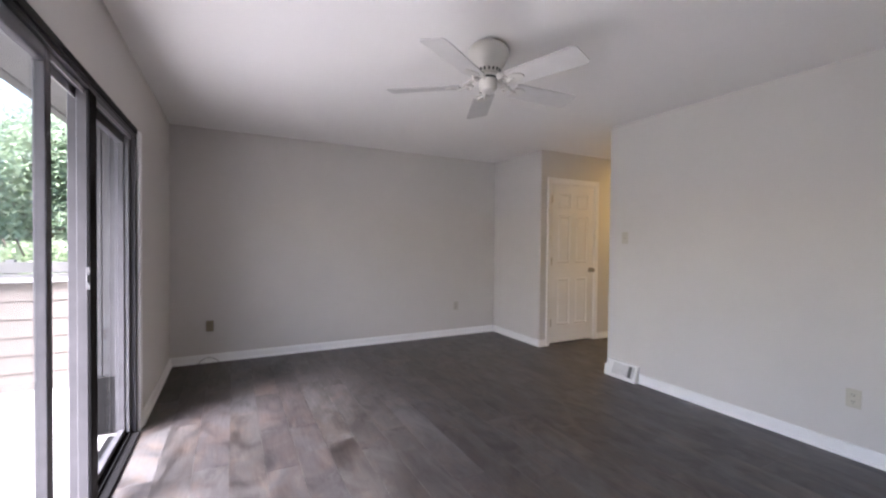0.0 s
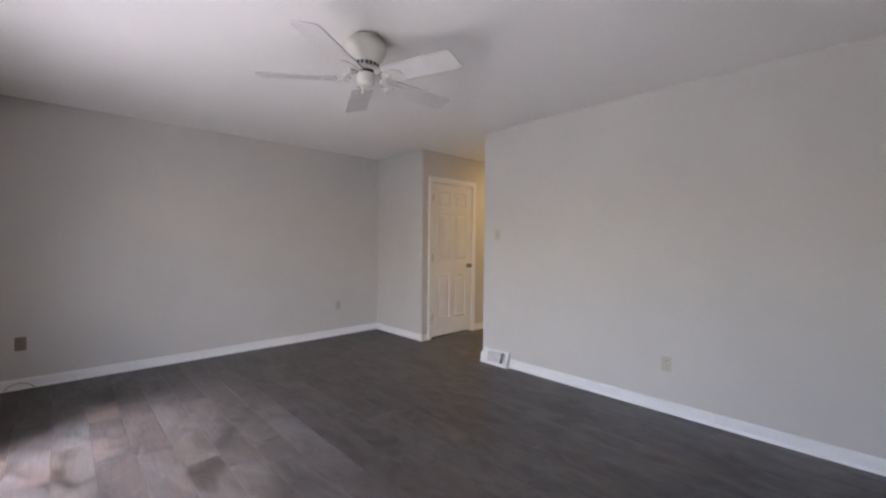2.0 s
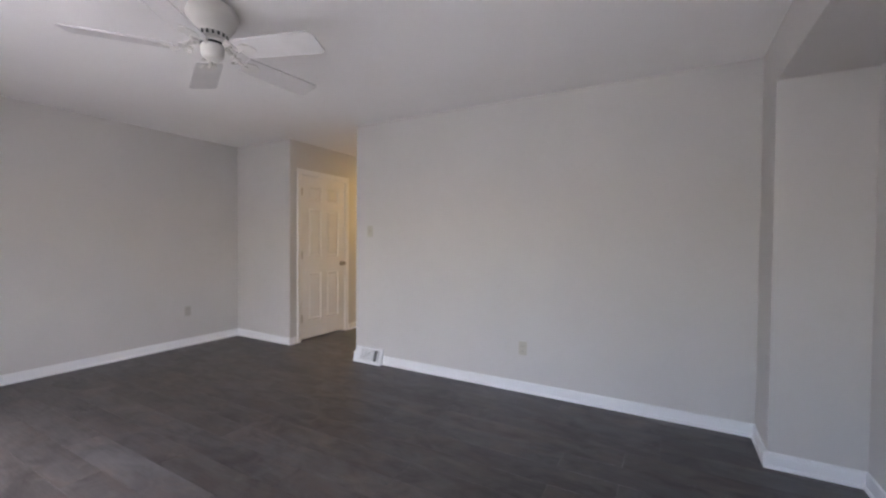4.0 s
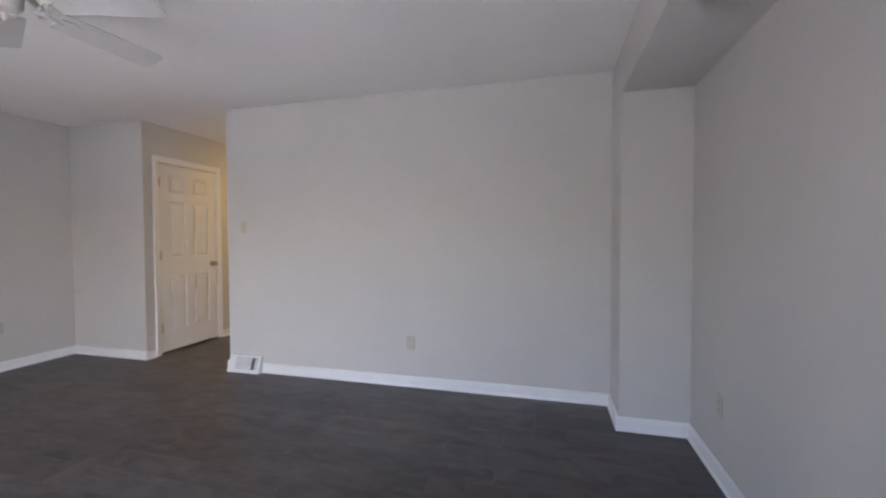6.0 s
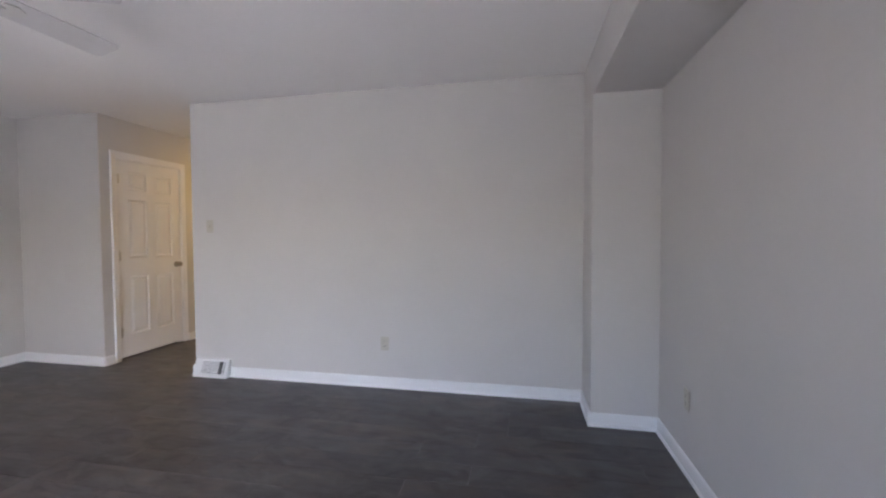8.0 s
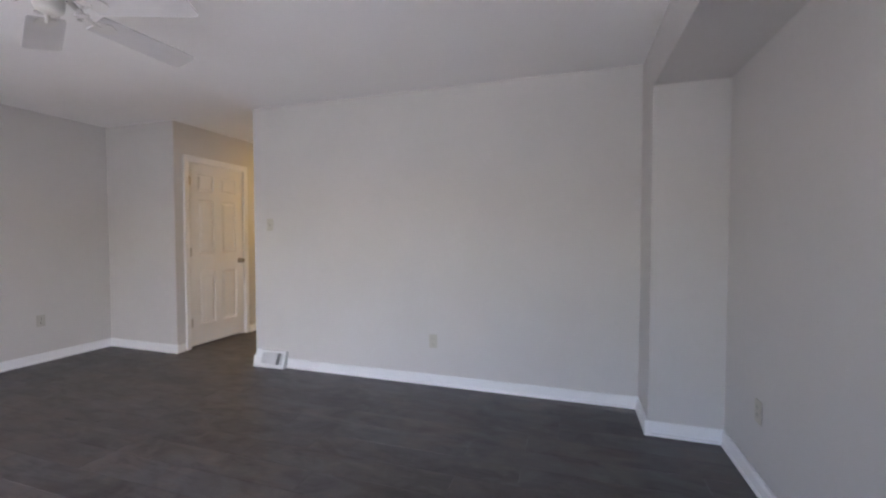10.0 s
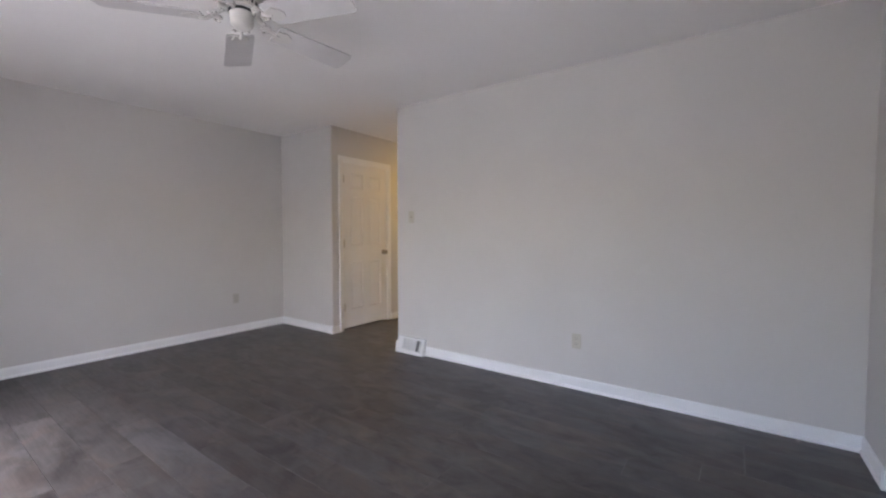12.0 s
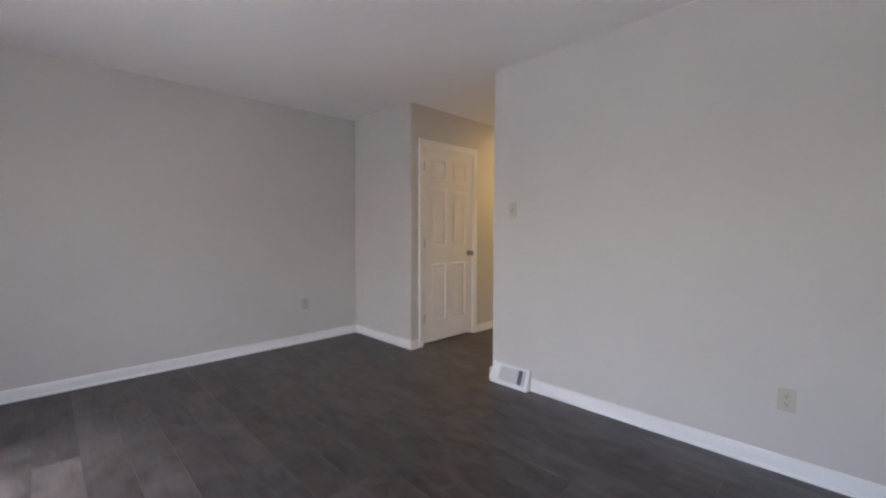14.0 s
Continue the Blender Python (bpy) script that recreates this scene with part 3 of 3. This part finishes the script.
# ---------------------------------------------------------------- baseboard register
def floor_register(y0, y1):
    ob = thing("baseboard_register", "white metal baseboard heating register with slatted face", "heating vent", Matrix.Translation((XP, (y0 + y1) / 2, 0)))
    L, hgt, deep, lip = (y1 - y0) / 2, 0.155, 0.078, 0.026
    # closed wedge body
    bm = bmesh.new()
    prof = ((-0.001, 0.002), (-deep, 0.002), (-deep, 0.016), (-lip, hgt), (-0.001, hgt))
    ends = [[bm.verts.new((x, y, z)) for x, z in prof] for y in (-L, L)]
    for i in range(5):
        bm.faces.new((ends[0][i], ends[0][(i + 1) % 5], ends[1][(i + 1) % 5], ends[1][i]))
    for e in ends:
        bm.faces.new(e)
    bmesh.ops.recalc_face_normals(bm, faces=bm.faces)
    bmesh.ops.bevel(bm, geom=list(bm.edges), offset=0.0025, segments=2, affect="EDGES", profile=0.5)
    body = part("body", bm, REGISTER, ob)
    # local frame of the sloping face: u along y, v up the slope
    up = Vector((deep - lip, 0, hgt - 0.016)).normalized()
    nrm = Vector((-up.z, 0, up.x))
    org = Vector((-deep, 0, 0.016))
    slope = Vector((deep - lip, 0, hgt - 0.016)).length
    m = Matrix(((0, up.x, nrm.x, org.x), (1, 0, 0, 0), (0, up.z, nrm.z, org.z), (0, 0, 0, 1)))

    def on_face(lo, hi, bevel=0.0):
        b3 = boxes((lo, hi), bevel=bevel)
        b3.transform(m)
        return b3

    fr = bmesh.new()
    e = 0.004
    for lo, hi in (((-L + 0.012, 0.006, 0), (L - 0.012, 0.022, e)), ((-L + 0.012, slope - 0.02, 0), (L - 0.012, slope - 0.004, e)),
                   ((-L + 0.012, 0.022, 0), (-L + 0.03, slope - 0.02, e)), ((L - 0.03, 0.022, 0), (L - 0.012, slope - 0.02, e))):
        bm_box(fr, lo, hi, 0.0012)
    fr.transform(m)
    part("face_frame", fr, REGISTER, ob)
    # dark plate on the closed face paints the shade inside the duct
    part("shaded_opening", on_face((-L + 0.03, 0.022, 0.0004), (L - 0.03, slope - 0.02, 0.0012)), DUCT, body, "dark grey plate standing for the shaded duct opening")
    part("blank_plate", on_face((L * 0.52, 0.022, 0.0012), (L - 0.03, slope - 0.02, 0.003)), REGISTER, ob)
    part("damper_lever", on_face((-L + 0.052, slope * 0.66, 0.003), (-L + 0.064, slope * 0.80, 0.014), 0.002), DUCT, ob, "small grey damper lever")
    n = 30
    span = 2 * L - 0.065
    for k in range(n):
        u = -L + 0.034 + span * (k + 0.5) / n
        if 1 < k < 6:
            continue
        b3 = boxes(((-0.0026, 0.022, -0.001), (0.0026, slope - 0.02, 0.0035)))
        b3.transform(Matrix.Translation((0, 0, 0)) @ m @ Matrix.Translation((u, 0, 0)))
        part("slat", b3, REGISTER, ob)
    return ob


floor_register(-1.425, -1.085)

# ---------------------------------------------------------------- cable loop by the back wall
pts = [(-3.69 + 0.19 * s, YB - 0.035 - 0.02 * math.sin(math.pi * s), 0.004 + 0.062 * math.sin(math.pi * s) ** 0.8) for s in (i / 20 for i in range(21))]
cord = tagged(new("coaxial_cable", finish(tube(pts, 0.0036, 8), "coaxial_cable", CABLE, True)), "thin grey cable arching from the floor by the baseboard", "cable")

# ---------------------------------------------------------------- patio and outdoors
structure("ground", boxes(((-90, -90, -0.4), (90, 90, -0.20))), LAWN, "green lawn beyond the patio", "lawn")
structure("pavement", boxes(((-7.4, -6.5, -0.199), (XW - T - 0.001, 1.2, -0.06))), CONCRETE, "pale concrete patio slab in sunlight", "patio")

X0, X1, YF = -9.0, XW - T - 0.004, 0.95            # low wall at the patio's end
parapet = thing("patio_wall", "low tan lap-sided patio wall with a weathered grey cap", "wall", kind="structure")
# core coloured dark to draw the shadow lines between the lap boards
part("core", boxes(((X0, YF, -0.06), (X1, YF + 0.09, 0.895))), WING, parapet)
bm0 = bmesh.new()
b4 = [(0.0, 0.0), (0.014, 0.0), (0.005, 0.155), (0.0, 0.155)]
v4 = [[bm0.verts.new((x, -dy, dz)) for dy, dz in b4] for x in (X0, X1)]
for i in range(4):
    bm0.faces.new((v4[0][i], v4[0][(i + 1) % 4], v4[1][(i + 1) % 4], v4[1][i]))
for e in v4:
    bm0.faces.new(e)
bmesh.ops.recalc_face_normals(bm0, faces=bm0.faces)
lap_mesh = finish(bm0, "lap_board", SIDING)
for k in range(6):
    ob = new("lap_board", lap_mesh)
    ob.parent = parapet
    ob.location = (0, YF - 0.001, -0.055 + 0.158 * k)
part("cap", boxes(((X0, YF - 0.045, 0.897), (X1, YF + 0.13, 0.928)), bevel=0.004), CAP, parapet, "weathered grey board cap")
# pale strip that paints the light caught by the cap's front edge
part("lit_cap_edge", boxes(((X0, YF - 0.056, 0.899), (X1, YF - 0.0455, 0.929)), bevel=0.002), TRACK_LIT_EDGE, parapet, "pale strip standing for light on the cap's front edge")

fence = thing("board_fence", "weathered grey board fence beyond the patio wall", "fence", kind="structure")
for k in range(5):
    part("post", boxes(((-13.0 + 2.2 * k, 4.53, -0.2), (-12.9 + 2.2 * k, 4.63, 0.95)), bevel=0.004), CAP, fence)
for k in range(6):
    part("rail_board", boxes(((-13.2, 4.5, -0.17 + 0.183 * k), (-3.9, 4.525, 0.0 + 0.183 * k)), bevel=0.003), CAP, fence)

wing = thing("wing_wall", "short grey vertical-board privacy wall beside the patio door", "wall", kind="structure")
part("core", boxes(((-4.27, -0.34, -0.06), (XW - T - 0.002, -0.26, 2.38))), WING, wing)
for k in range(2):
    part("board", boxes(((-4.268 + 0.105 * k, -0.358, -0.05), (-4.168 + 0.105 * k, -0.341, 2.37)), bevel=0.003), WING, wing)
part("skirt_board", boxes(((-4.272, -0.372, -0.055), (XW - T - 0.003, -0.3585, 0.34)), bevel=0.003), FRAME_DARK, wing, "darker skirt board")

eave = thing("roof_eave", "grey boarded roof eave with a thin gutter", "eave", kind="structure")
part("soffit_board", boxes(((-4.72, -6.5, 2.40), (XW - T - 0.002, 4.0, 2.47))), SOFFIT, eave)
part("gutter", boxes(((-4.80, -6.5, 2.385), (-4.722, 4.0, 2.49)), bevel=0.006), FRAME_GREY, eave, "grey metal gutter")


def tree(x, y, height, spread, leaf_mat, leaves, seed):
    rng = random.Random(seed)
    ob = thing("tree", "leafy green broadleaf tree behind the patio", "tree", Matrix.Translation((x, y, -0.2)), group="trees behind the patio")
    trunk = tube([(0.12 * math.sin(1.7 * s + seed), 0.1 * math.sin(2.3 * s), height * 0.8 * s) for s in (i / 9 for i in range(10))], lambda s: 0.16 * (1 - 0.85 * s), 9)
    tips = []
    for k in range(11):
        s = 0.12 + 0.78 * k / 10
        a = k * 2.4 + rng.random()
        d = spread * (0.55 + 0.45 * rng.random()) * (1.1 - 0.6 * s)
        base = Vector((0.12 * math.sin(1.7 * s + seed), 0.1 * math.sin(2.3 * s), height * 0.8 * s))
        end = base + Vector((math.cos(a) * d, math.sin(a) * d, height * 0.16))
        mid = (base + end) / 2 + Vector((0, 0, 0.15))
        tube((base, mid, end), lambda q: 0.06 * (1 - 0.8 * q), 6, trunk)
        tips += [end, mid, base + Vector((0, 0, 0.6))]
    part("trunk", trunk, BARK, ob, "rough brown trunk and limbs", True)
    verts, faces = [], []
    for i in range(leaves):
        c = rng.choice(tips) + Vector((rng.gauss(0, 1), rng.gauss(0, 1), rng.gauss(0, 0.8))) * spread * 0.27
        s = 0.05 + 0.06 * rng.random()
        q = Euler((rng.uniform(-0.9, 0.9), rng.uniform(-0.9, 0.9), rng.uniform(0, 6.28))).to_matrix()
        n = len(verts)
        for px, py, pz in ((-s, 0, 0), (0, -s * 0.45, 0.02), (s, 0, -0.01), (0, s * 0.45, 0.02)):
            verts.append(c + q @ Vector((px, py, pz)))
        faces.append((n, n + 1, n + 2, n + 3))
    me = bpy.data.meshes.new("crown")
    me.from_pydata(verts, [], faces)
    me.materials.append(leaf_mat)
    crown = new("crown", me)
    crown.parent = ob
    crown["label"] = "dense green foliage"
    return ob


for i, (tx, ty, th, sp) in enumerate(((-8.6, 7.0, 4.1, 1.4), (-10.5, 10.0, 5.6, 1.9), (-8.0, 11.0, 5.0, 1.6), (-12.5, 14.0, 7.4, 2.4), (-9.4, 15.5, 7.0, 2.2), (-7.2, 14.0, 6.3, 1.9))):
    tree(tx, ty, th, sp, LEAF, 12000, i + 3)


def shrub(x, y, r, seed):
    rng = random.Random(seed)
    ob = thing("shrub", "pale green rounded shrub behind the board fence", "shrub", Matrix.Translation((x, y, -0.2)), group="shrubs behind the patio")
    stems = bmesh.new()
    for k in range(7):
        a = k * 0.9
        tube(((0.05 * math.cos(a), 0.05 * math.sin(a), 0), (0.4 * r * math.cos(a), 0.4 * r * math.sin(a), 0.7 * r), (0.7 * r * math.cos(a), 0.7 * r * math.sin(a), 1.2 * r)), 0.015, 5, stems)
    part("stems", stems, BARK, ob, "", True)
    verts, faces = [], []
    for i in range(5200):
        d = Vector((rng.gauss(0, 1), rng.gauss(0, 1), rng.gauss(0, 1))).normalized() * r * (0.55 + 0.5 * rng.random())
        c = Vector((d.x, d.y, abs(d.z) * 0.9 + 0.35))
        s = 0.04 + 0.04 * rng.random()
        q = Euler((rng.uniform(-1, 1), rng.uniform(-1, 1), rng.uniform(0, 6.28))).to_matrix()
        n = len(verts)
        for px, py in ((-s, 0), (0, -s * 0.5), (s, 0), (0, s * 0.5)):
            verts.append(c + q @ Vector((px, py, 0)))
        faces.append((n, n + 1, n + 2, n + 3))
    me = bpy.data.meshes.new("foliage")
    me.from_pydata(verts, [], faces)
    me.materials.append(LEAF_PALE)
    f = new("foliage", me)
    f.parent = ob
    return ob


shrub(-6.3, 5.95, 1.22, 21)
shrub(-8.2, 6.2, 1.22, 22)


# ---------------------------------------------------------------- floor planks
def lay_planks():
    rng = random.Random(31)
    wide, long_, gap = 0.1815, 1.22, 0.0005
    cache = {}

    def plank(x0, y0, x1, y1):
        size = (round(x1 - x0, 3), round(y1 - y0, 3))
        if size not in cache:
            w, l = size[0] / 2 - gap / 2, size[1] / 2 - gap / 2
            bm = bmesh.new()
            c = 0.0007
            loops = [[bm.verts.new((sx * (w - i), sy * (l - i), z)) for sx, sy in ((-1, -1), (1, -1), (1, 1), (-1, 1))] for i, z in ((0, -0.006), (0, -c), (c, 0.0))]
            for a, b2 in zip(loops, loops[1:]):
                for k in range(4):
                    bm.faces.new((a[k], a[(k + 1) % 4], b2[(k + 1) % 4], b2[k]))
            bm.faces.new(loops[-1])
            cache[size] = finish(bm, "plank", PLANK)
        ob = new("plank", cache[size])
        ob.parent = floor
        ob.location = ((x0 + x1) / 2, (y0 + y1) / 2, 0)

    def field(xa, xb, ya, yb):
        x = xa
        while x < xb - 0.01:
            x2 = min(x + wide, xb)
            y = ya - rng.choice((0.1, 0.28, 0.46, 0.64, 0.82, 1.0))
            while y < yb - 0.005:
                lo, hi = max(y, ya), min(y + long_, yb)
                if hi - lo > 0.02:
                    plank(x, lo, x2, hi)
                y += long_
            x = x2

    field(XW, -0.03, YS, YB)
    field(-0.03, HALL, YC, 0.04)


lay_planks()
